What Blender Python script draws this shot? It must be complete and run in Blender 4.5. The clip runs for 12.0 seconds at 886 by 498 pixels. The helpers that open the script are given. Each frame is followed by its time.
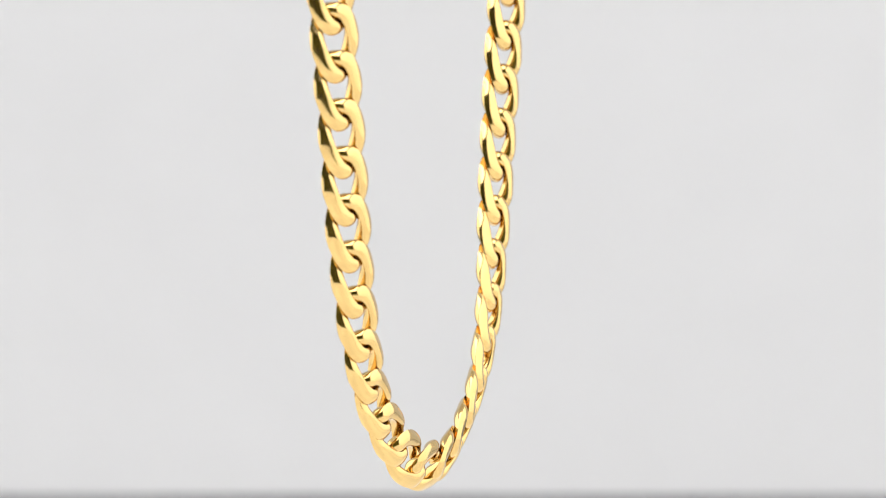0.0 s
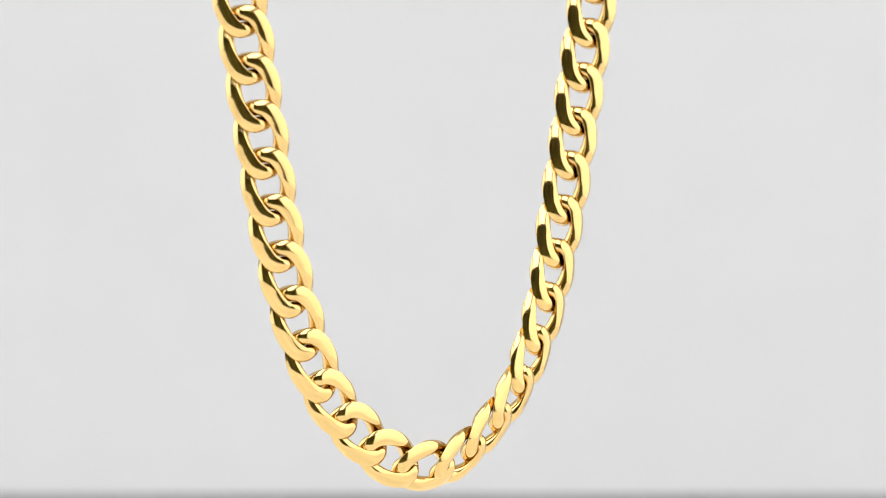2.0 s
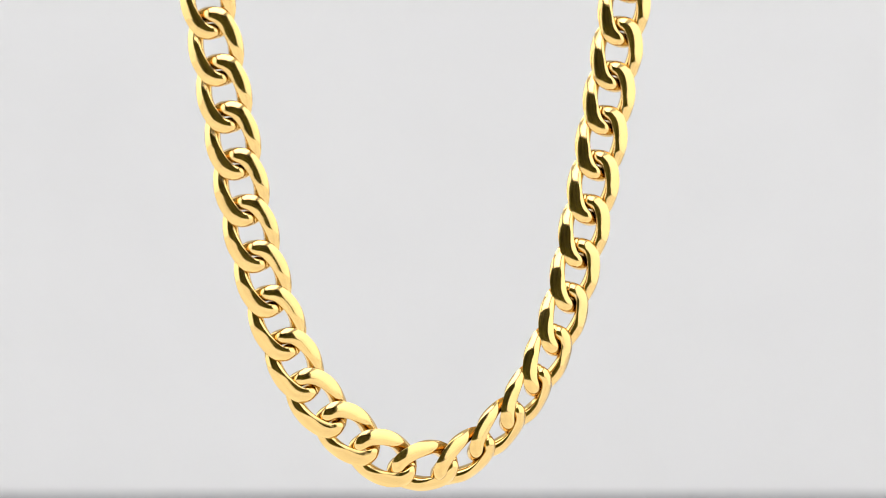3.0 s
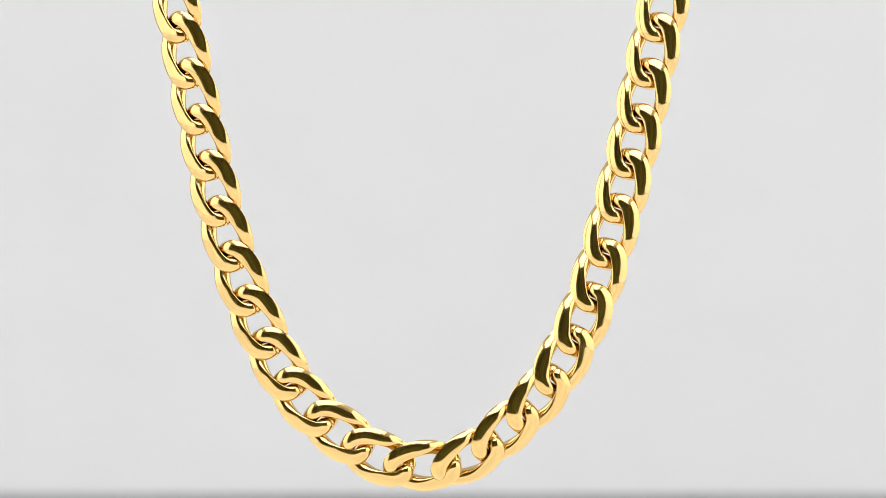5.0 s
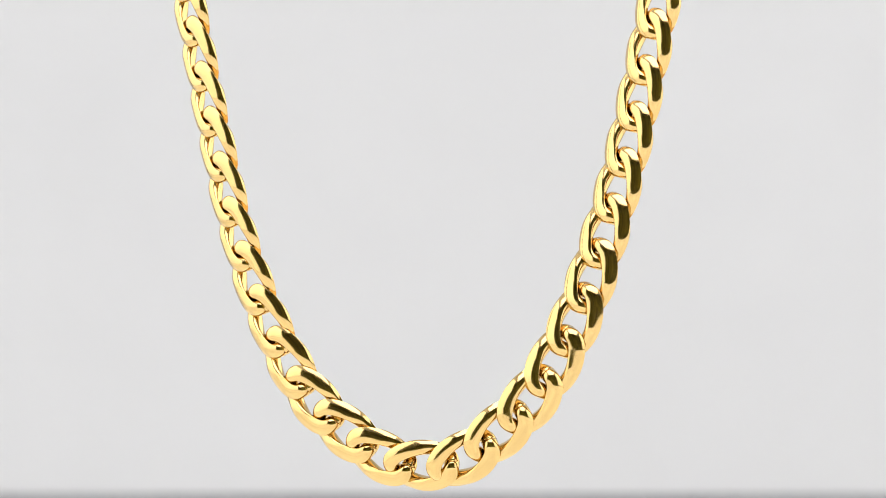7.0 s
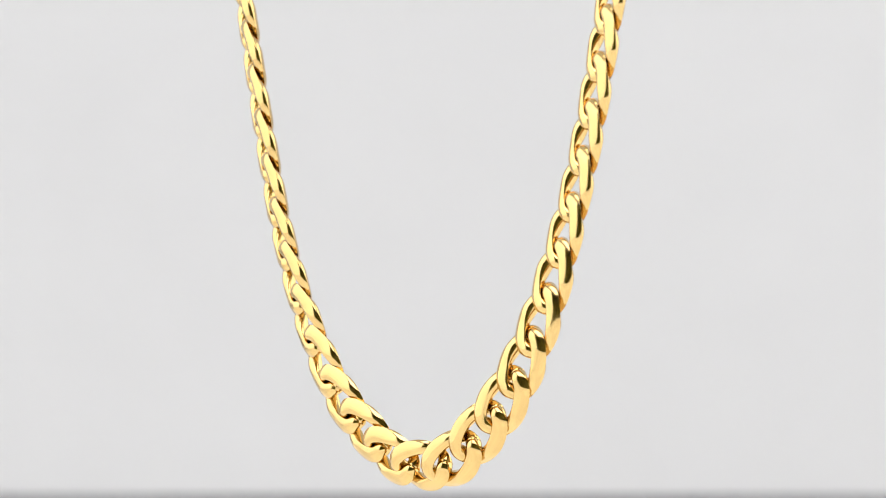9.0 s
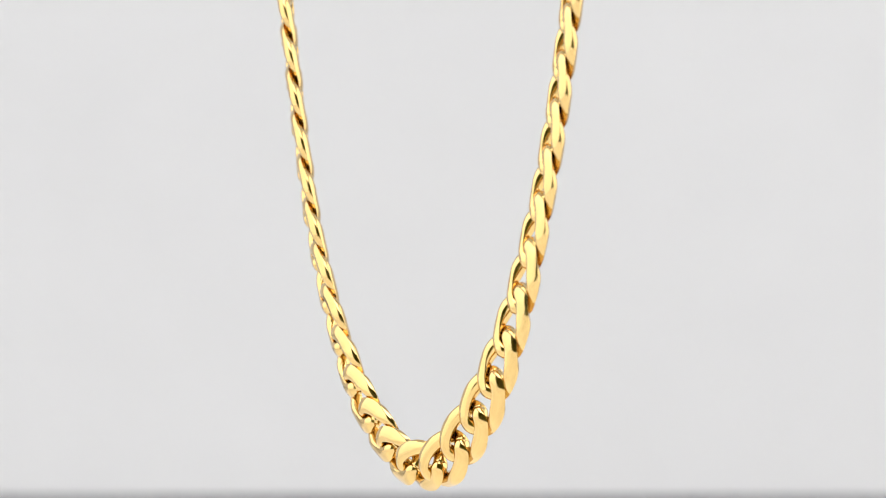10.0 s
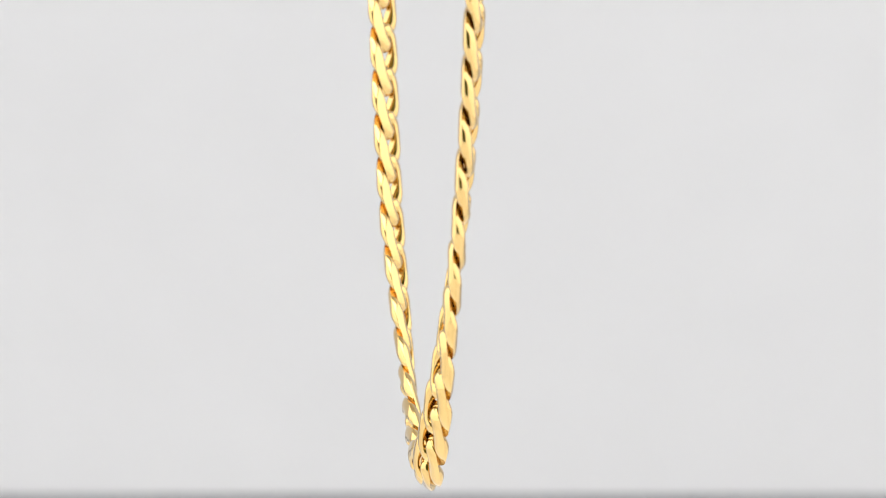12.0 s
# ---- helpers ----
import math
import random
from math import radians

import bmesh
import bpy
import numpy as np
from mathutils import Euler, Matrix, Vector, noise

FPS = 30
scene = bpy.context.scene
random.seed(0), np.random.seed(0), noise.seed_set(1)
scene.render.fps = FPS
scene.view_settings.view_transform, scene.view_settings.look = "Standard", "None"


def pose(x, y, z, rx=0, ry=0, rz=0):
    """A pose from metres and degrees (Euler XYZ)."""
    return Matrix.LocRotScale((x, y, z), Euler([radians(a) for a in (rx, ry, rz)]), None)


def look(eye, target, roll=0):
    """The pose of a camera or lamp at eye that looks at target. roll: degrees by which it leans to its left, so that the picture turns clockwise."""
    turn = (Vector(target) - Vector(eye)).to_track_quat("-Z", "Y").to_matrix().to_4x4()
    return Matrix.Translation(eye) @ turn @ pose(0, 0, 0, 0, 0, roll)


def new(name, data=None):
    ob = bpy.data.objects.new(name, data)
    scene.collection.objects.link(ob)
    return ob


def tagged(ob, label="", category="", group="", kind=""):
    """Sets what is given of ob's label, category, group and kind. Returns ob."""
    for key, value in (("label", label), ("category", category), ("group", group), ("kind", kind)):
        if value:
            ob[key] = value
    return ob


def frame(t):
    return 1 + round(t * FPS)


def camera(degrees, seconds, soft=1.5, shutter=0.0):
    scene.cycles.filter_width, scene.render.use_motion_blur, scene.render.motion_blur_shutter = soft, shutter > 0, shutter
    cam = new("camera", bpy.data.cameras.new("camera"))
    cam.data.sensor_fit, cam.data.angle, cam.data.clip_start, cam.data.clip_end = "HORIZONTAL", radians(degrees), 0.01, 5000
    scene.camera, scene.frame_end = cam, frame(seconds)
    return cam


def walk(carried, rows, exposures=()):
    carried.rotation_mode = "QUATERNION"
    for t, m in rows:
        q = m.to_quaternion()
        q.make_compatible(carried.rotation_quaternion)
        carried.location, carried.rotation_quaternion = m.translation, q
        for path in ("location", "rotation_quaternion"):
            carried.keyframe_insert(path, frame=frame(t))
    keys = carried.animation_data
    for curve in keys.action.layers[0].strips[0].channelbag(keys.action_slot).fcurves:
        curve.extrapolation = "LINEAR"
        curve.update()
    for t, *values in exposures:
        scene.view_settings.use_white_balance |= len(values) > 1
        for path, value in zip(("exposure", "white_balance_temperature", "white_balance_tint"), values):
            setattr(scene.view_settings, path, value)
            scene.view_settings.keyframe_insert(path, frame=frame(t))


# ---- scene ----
MM = 0.001
U = 0.09 * MM            # working unit of the chain's plan, in metres
DISTANCE = 9674 * U      # camera to the turning axis
AXIS = -30.5 * U           # the turning axis lies a little beside the line of sight
TURN = -12.36           # degrees a second
FACING = 5.615           # second at which the necklace hangs square to the camera

# ---- camera ----
cam = camera(9.27, 12.0, soft=0.35)
cam.data.dof.use_dof = True
cam.data.dof.focus_distance = DISTANCE
cam.data.dof.aperture_fstop = 23.0
walk(cam, [(0.0, look((0, -DISTANCE, 0), (0, 0, 0))), (12.0, look((0, -DISTANCE, 0), (0, 0, 0)))])

# ---- light ----
world = bpy.data.worlds.new("world")
world.use_nodes = True
world.node_tree.nodes["Background"].inputs["Color"].default_value = (0.5, 0.52, 0.5, 1)
world.node_tree.nodes["Background"].inputs["Strength"].default_value = 0.02
scene.world = world
scene.view_settings.exposure = 0.0
SIDE_LOW, SIDE_HIGH, LAMP_GLOW = 1.17, 2.33, 3.85


# ---- materials ----
def material(name):
    m = bpy.data.materials.new(name)
    m.use_nodes = True
    return m, m.node_tree.nodes, m.node_tree.links, m.node_tree.nodes["Principled BSDF"]


def mottled(name, low, high, size, rough, bump=0.0, fine=8.0, metal=0.0):
    """A surface whose colour wanders between two tones at two scales, with fine relief."""
    m, n, l, b = material(name)
    where = n.new("ShaderNodeTexCoord")
    broad, grain = n.new("ShaderNodeTexNoise"), n.new("ShaderNodeTexNoise")
    broad.inputs["Scale"].default_value, grain.inputs["Scale"].default_value = size, size * fine
    grain.inputs["Detail"].default_value = 6
    both, ramp = n.new("ShaderNodeMath"), n.new("ShaderNodeValToRGB")
    both.operation = "MULTIPLY_ADD"
    both.inputs[1].default_value = 0.35
    ramp.color_ramp.elements[0].position, ramp.color_ramp.elements[1].position = 0.35, 0.9
    ramp.color_ramp.elements[0].color, ramp.color_ramp.elements[1].color = (*low, 1), (*high, 1)
    l.new(where.outputs["Object"], broad.inputs["Vector"])
    l.new(where.outputs["Object"], grain.inputs["Vector"])
    l.new(grain.outputs["Fac"], both.inputs[0])
    l.new(broad.outputs["Fac"], both.inputs[2])
    l.new(both.outputs[0], ramp.inputs["Fac"])
    l.new(ramp.outputs["Color"], b.inputs["Base Color"])
    b.inputs["Roughness"].default_value, b.inputs["Metallic"].default_value = rough, metal
    if bump:
        relief = n.new("ShaderNodeBump")
        relief.inputs["Strength"].default_value, relief.inputs["Distance"].default_value = bump, 0.0005
        l.new(grain.outputs["Fac"], relief.inputs["Height"])
        l.new(relief.outputs["Normal"], b.inputs["Normal"])
    return m


def glowing(name, colour, strength):
    m, n, l, b = material(name)
    b.inputs["Base Color"].default_value = (0.45, 0.45, 0.45, 1)
    b.inputs["Emission Color"].default_value = (*colour, 1)
    b.inputs["Emission Strength"].default_value = strength
    return m


def glowing_fabric(name, colour, low, high):
    """Tent cloth that emits in place of lamps outside, its glow graded up with height."""
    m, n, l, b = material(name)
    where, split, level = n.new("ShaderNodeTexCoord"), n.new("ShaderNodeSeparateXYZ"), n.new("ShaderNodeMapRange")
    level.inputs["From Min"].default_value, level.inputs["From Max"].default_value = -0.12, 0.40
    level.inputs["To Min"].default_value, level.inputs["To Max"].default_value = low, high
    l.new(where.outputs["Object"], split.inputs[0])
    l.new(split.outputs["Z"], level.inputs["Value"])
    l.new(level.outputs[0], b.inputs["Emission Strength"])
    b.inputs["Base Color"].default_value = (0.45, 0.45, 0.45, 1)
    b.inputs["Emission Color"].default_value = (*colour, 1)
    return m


def polished_gold():
    """High polish with faint rubbing marks in the roughness and a hair of orange peel."""
    m, n, l, b = material("polished_gold")
    where = n.new("ShaderNodeTexCoord")
    rub, peel, tone = n.new("ShaderNodeTexNoise"), n.new("ShaderNodeTexNoise"), n.new("ShaderNodeValToRGB")
    rub.inputs["Scale"].default_value, rub.inputs["Detail"].default_value = 900, 5
    peel.inputs["Scale"].default_value = 350
    pits = n.new("ShaderNodeTexNoise")                       # specks of duller metal
    pits.inputs["Scale"].default_value, pits.inputs["Detail"].default_value = 6500, 2
    speck, total = n.new("ShaderNodeMapRange"), n.new("ShaderNodeMath")
    speck.inputs["From Min"].default_value, speck.inputs["From Max"].default_value = 0.48, 0.62
    speck.inputs["To Max"].default_value = 0.14
    spread = n.new("ShaderNodeMapRange")
    spread.inputs["To Min"].default_value, spread.inputs["To Max"].default_value = 0.03, 0.09
    relief = n.new("ShaderNodeBump")
    relief.inputs["Strength"].default_value, relief.inputs["Distance"].default_value = 0.15, 0.0001
    tone.color_ramp.elements[0].color, tone.color_ramp.elements[1].color = (0.645, 0.436, 0.163, 1), (0.672, 0.470, 0.196, 1)
    for tex in (rub, peel, pits):
        l.new(where.outputs["Object"], tex.inputs["Vector"])
    l.new(rub.outputs["Fac"], spread.inputs["Value"])
    l.new(pits.outputs["Fac"], speck.inputs["Value"])
    l.new(spread.outputs[0], total.inputs[0])
    l.new(speck.outputs[0], total.inputs[1])
    l.new(total.outputs[0], b.inputs["Roughness"])
    l.new(peel.outputs["Fac"], relief.inputs["Height"])
    l.new(relief.outputs["Normal"], b.inputs["Normal"])
    l.new(peel.outputs["Fac"], tone.inputs["Fac"])
    l.new(tone.outputs["Color"], b.inputs["Base Color"])
    b.inputs["Metallic"].default_value = 1.0
    return m


GOLD = polished_gold()
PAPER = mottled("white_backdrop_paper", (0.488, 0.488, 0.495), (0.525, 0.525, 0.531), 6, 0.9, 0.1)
FLOOR = mottled("white_table_top", (0.68, 0.665, 0.64), (0.95, 0.95, 0.95), 7, 0.6)
GREY = mottled("grey_strip", (0.16, 0.16, 0.168), (0.21, 0.21, 0.218), 20, 0.6)
# black-to-olive spread painted in, to grade the room's reflection in the gold
DARK = mottled("mottled_studio_wall", (0.05, 0.045, 0.012), (0.54, 0.52, 0.14), 2.6, 0.9, 0.2)
BLACK = mottled("black_powder_coat", (0.02, 0.02, 0.02), (0.03, 0.03, 0.03), 60, 0.5)
STEEL = mottled("brushed_steel", (0.5, 0.5, 0.5), (0.6, 0.6, 0.6), 120, 0.3, 0.0, 8, 1.0)
SIDE = glowing_fabric("emitting_tent_fabric", (0.997, 0.995, 0.994), SIDE_LOW, SIDE_HIGH)
LAMP = glowing("lit_lamp_diffuser", (0.997, 0.995, 0.994), LAMP_GLOW)


# ---- mesh helpers ----
def box(bm, centre, size, bevel=0.0):
    made = bmesh.ops.create_cube(bm, size=1.0, matrix=Matrix.Translation(centre) @ Matrix.Diagonal((*size, 1)))
    if bevel:
        edges = list({e for v in made["verts"] for e in v.link_edges})
        bmesh.ops.bevel(bm, geom=edges, offset=bevel, segments=3, profile=0.5, affect="EDGES")
    return bm


def mesh_of(name, bm, mat, smooth=False):
    me = bpy.data.meshes.new(name)
    bm.to_mesh(me)
    bm.free()
    me.materials.append(mat)
    if smooth:
        me.shade_smooth()
    return me


def part(name, bm, mat, parent=None, label="", smooth=False):
    ob = new(name, mesh_of(name, bm, mat, smooth))
    if parent is not None:
        ob.parent = parent
    return tagged(ob, label)


def rod(bm, a, b, radius, sides=20):
    a, b = Vector(a), Vector(b)
    turn = (b - a).to_track_quat("Z", "Y").to_matrix().to_4x4()
    bmesh.ops.create_cone(bm, cap_ends=True, segments=sides, radius1=radius, radius2=radius, depth=(b - a).length,
                          matrix=Matrix.Translation((a + b) / 2) @ turn)
    return bm


# ---- the booth ----
BACK, SIDE_X, FRONT, TABLE, ROOF = 0.36, 0.46, -0.36, -0.12, 0.46
FRONT_ONE, FRONT_TWO, ROOF_FRONT = -0.44, -0.52, -0.80
STRIP_TOP = -0.0553


def structure(name, bm, mat, label, category):
    return tagged(part(name, bm, mat), label, category, kind="structure")


def booth():
    structure("backdrop", box(bmesh.new(), (0, BACK + 0.004, (STRIP_TOP + ROOF) / 2), (2 * SIDE_X, 0.008, ROOF - STRIP_TOP)), PAPER,
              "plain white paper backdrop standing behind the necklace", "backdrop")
    structure("trim", box(bmesh.new(), (0, BACK + 0.004, STRIP_TOP - 0.007), (2 * SIDE_X, 0.010, 0.0138), 0.001), GREY,
              "grey strip under the white backdrop", "rail")
    structure("backdrop_base", box(bmesh.new(), (0, BACK + 0.004, (STRIP_TOP - 0.014 + TABLE) / 2), (2 * SIDE_X, 0.008, STRIP_TOP - 0.014 - TABLE)), PAPER,
              "white board below the grey strip", "backdrop")
    structure("floor", box(bmesh.new(), (0, (FRONT + BACK) / 2, TABLE - 0.02), (2 * SIDE_X + 0.04, BACK - FRONT, 0.04), 0.004), FLOOR,
              "white table top beneath the hanging necklace", "table top")
    # the side walls are added emitters; no lamps stand outside them
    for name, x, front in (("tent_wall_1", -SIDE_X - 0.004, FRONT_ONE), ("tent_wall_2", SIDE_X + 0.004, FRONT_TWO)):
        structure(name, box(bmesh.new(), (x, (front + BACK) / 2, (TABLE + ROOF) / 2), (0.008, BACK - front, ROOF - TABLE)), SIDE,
                  "white tent side that emits by itself, more strongly towards the top", "tent wall")
    structure("ceiling", box(bmesh.new(), (0, (ROOF_FRONT + BACK) / 2, ROOF + 0.006), (2 * SIDE_X + 0.02, BACK - ROOF_FRONT, 0.012)), PAPER,
              "white fabric roof of the light tent", "tent roof")
    lamp = tagged(new("softbox"), "black overhead softbox lamp with a bright white diffuser", "lamp")
    lamp.location = (0, -0.33, ROOF - 0.002)
    part("housing", box(bmesh.new(), (0, 0, -0.0125), (0.60, 0.66, 0.025), 0.004), BLACK, lamp)
    part("diffuser", box(bmesh.new(), (0, 0, -0.027), (0.57, 0.63, 0.004), 0.001), LAMP, lamp, "glowing white diffuser")


def studio():
    """The dim room round the booth."""
    w, d, low, high = 1.3, 1.6, -0.95, 1.45
    for name, c, s in (("wall_north", (0, d, 0.3), (2 * w, 0.1, 2.7)), ("wall_south", (0, -d, 0.3), (2 * w, 0.1, 2.7)),
                       ("wall_east", (w, 0, 0.3), (0.1, 2 * d, 2.7)), ("wall_west", (-w, 0, 0.3), (0.1, 2 * d, 2.7)),
                       ("ground", (0, 0, low), (2 * w, 2 * d, 0.1)), ("studio_ceiling", (0, 0, high), (2 * w, 2 * d, 0.1))):
        structure(name, box(bmesh.new(), c, s), DARK, "unseen dim studio room surface, mottled black to olive for its reflection", "wall")


# ---- the necklace ----
PITCH, START, SLACK = 82.75, -23.5, 1.2
HALF_LONG, HALF_WIDE, WIRE, BROAD = 56.0, 34.3, 14.0, 14.0
TWIST = 42.0
CROWN, FALL, DOME, TIP, EDGE = 17.4, 0.0046, 3.4, 0.007, 5.5


def link_mesh(around=40, along=120):
    """One curb link: an oval ring of wire, twisted end against end, its broad faces rolled to a low convex crown."""
    bm = bmesh.new()

    def centre(q):
        c, s = math.cos(q), math.sin(q)
        y = HALF_LONG * math.copysign(abs(c) ** 0.95, c)
        x = HALF_WIDE * math.copysign(abs(s) ** 0.60, s)
        turn = radians(TWIST) * y / HALF_LONG
        return Vector((x * math.cos(turn), y, x * math.sin(turn)))

    # even steps along the wire, with three close ones across the soldered joint near one end
    dense = [2 * math.pi * k / 4000 for k in range(4001)]
    run = [0.0]
    for a, b in zip(dense, dense[1:]):
        run.append(run[-1] + (centre(b) - centre(a)).length)
    joint = run[-1] - 5.0
    stops = [run[-1] * k / along for k in range(along)]
    stops = sorted([d for d in stops if abs(d - joint) > 2.6] + [joint - 1.3, joint, joint + 1.3])
    rings = []
    for d in stops:
        q = float(np.interp(d, run, dense))
        p = centre(q)
        t = (centre(q + 0.004) - centre(q - 0.004)).normalized()
        turn = radians(TWIST) * p.y / HALF_LONG
        up = Vector((-math.sin(turn), 0, math.cos(turn)))
        out = t.cross(up).normalized()
        up = out.cross(t)
        level = t.cross(Vector((0, 0, 1))).normalized()
        ring = []
        seam = 0.90 if d == joint else 1.0
        for k in range(around):
            w = 2 * math.pi * k / around
            cw, sw = math.cos(w), math.sin(w)
            v = p + seam * out * (BROAD * math.copysign(abs(cw) ** 0.95, cw)) + seam * up * (WIRE * math.copysign(abs(sw) ** 0.95, sw))
            limit = CROWN - FALL * v.x * v.x - DOME * min(1.0, ((v - p).dot(level) / BROAD) ** 2) - TIP * max(0.0, abs(v.y) - 40) ** 2
            over = abs(v.z) - limit
            if over > -EDGE:
                z = limit - max(0.0, EDGE - over) ** 2 / (4 * EDGE)
                v.z = math.copysign(min(z, abs(v.z)), v.z)
            ring.append(bm.verts.new(v * U))
        rings.append(ring)
    for a, b in zip(rings, rings[1:] + rings[:1]):
        for k in range(around):
            bm.faces.new((a[k], a[(k + 1) % around], b[(k + 1) % around], b[k]))
    bmesh.ops.recalc_face_normals(bm, faces=bm.faces)
    return mesh_of("link", bm, GOLD, True)


# the hang of the chain in its own plane, from the top of one strand round the bottom to the top of the other
HANG = [(-491, 700), (-461, 525), (-427, 351), (-393, 190), (-355, 31), (-297, -130), (-214, -269), (-89, -365), (-5, -383),
        (77, -367), (197, -266), (280, -124), (334, 38), (375, 195), (409, 352), (444, 525), (474, 700)]


def hang_line(steps=40):
    pts = []
    for x, z in HANG:
        low = max(0.0, min(1.0, (100 - z) / 360))           # the lower loop swings a little out of the strands' plane
        side = max(0.0, min(1.0, (x + 200) / 200)) * max(0.0, min(1.0, (340 - z) / 400))
        pts.append(Vector((x, 3.5 - low * (0.060 if x > 0 else 0.042) * x - 6.5 * side, z)))
    line = []
    for i in range(len(pts) - 1):
        a, b = pts[max(i - 1, 0)], pts[i]
        c, d = pts[i + 1], pts[min(i + 2, len(pts) - 1)]
        for k in range(steps):
            t = k / steps
            line.append(0.5 * (2 * b + (c - a) * t + (2 * a - 5 * b + 4 * c - d) * t * t + (3 * b - a - 3 * c + d) * t ** 3))
    return line + [pts[-1]]


ROLLS = [(-16, 42), (-10, 35), (-7, 31), (-5, 24), (-4, 18), (-3, 13), (-2, 12), (-1, 15), (0, 18), (1.5, 20), (3, 13), (4, 4), (5, -3),
         (6, -9), (7, -15), (8, -19), (12, -24), (16, -30)]


def roll_at(i):
    """How far the chain has turned about its own run, link by link from the lowest one."""
    for (a, u), (b, v) in zip(ROLLS, ROLLS[1:]):
        if i <= b:
            return u + (v - u) * (i - a) / (b - a)
    return ROLLS[-1][1]


def chain_necklace():
    necklace = tagged(new("necklace"), "polished yellow gold curb chain necklace hanging in a loop", "necklace")
    line = hang_line()
    run = [0.0]
    for a, b in zip(line, line[1:]):
        run.append(run[-1] + (b - a).length)
    low = min(range(len(line)), key=lambda k: line[k].z)
    mesh = link_mesh()

    def at(s):
        k = max(0, min(len(run) - 2, next((j for j in range(len(run) - 1) if run[j + 1] >= s), len(run) - 2)))
        return line[k].lerp(line[k + 1], (s - run[k]) / (run[k + 1] - run[k]))

    for i in range(-15, 16):
        s = run[low] + START + i * PITCH - SLACK * max(-4, min(4, i))   # the links crowd a little in the bend
        p, t = at(s), (at(s + 25) - at(s - 25)).normalized()
        front = Vector((0, -1, 0))
        side = t.cross(front).normalized()
        m = Matrix((side, t, front)).transposed().to_4x4()
        ob = new("link", mesh)
        ob.parent = necklace
        ob.matrix_basis = Matrix.Translation(p * U) @ m @ pose(0, 0, 0, 0, roll_at(i), 0)
    return necklace


def turning_hanger():
    """The slim bar over which the strands hang, on a rod from the tent's roof."""
    hanger = tagged(new("hanger"), "slim steel turning bar holding up the gold chain", "hanger")
    top, left, right = 690 * U, -505 * U, 490 * U
    part("crossbar", rod(bmesh.new(), (left, 0, top), (right, 0, top), 0.0016), STEEL, hanger, "", True)
    part("stem", rod(bmesh.new(), (0, 0, top), (0, 0, ROOF), 0.002), STEEL, hanger, "", True)
    return hanger


booth()
studio()
necklace = chain_necklace()
hanger = turning_hanger()


def motions():
    rows = []
    for k in range(13):
        rows.append((float(k), pose(AXIS, 0, 0, 0, 0, TURN * (k - FACING))))
    walk(necklace, rows)
    walk(hanger, rows)


motions()
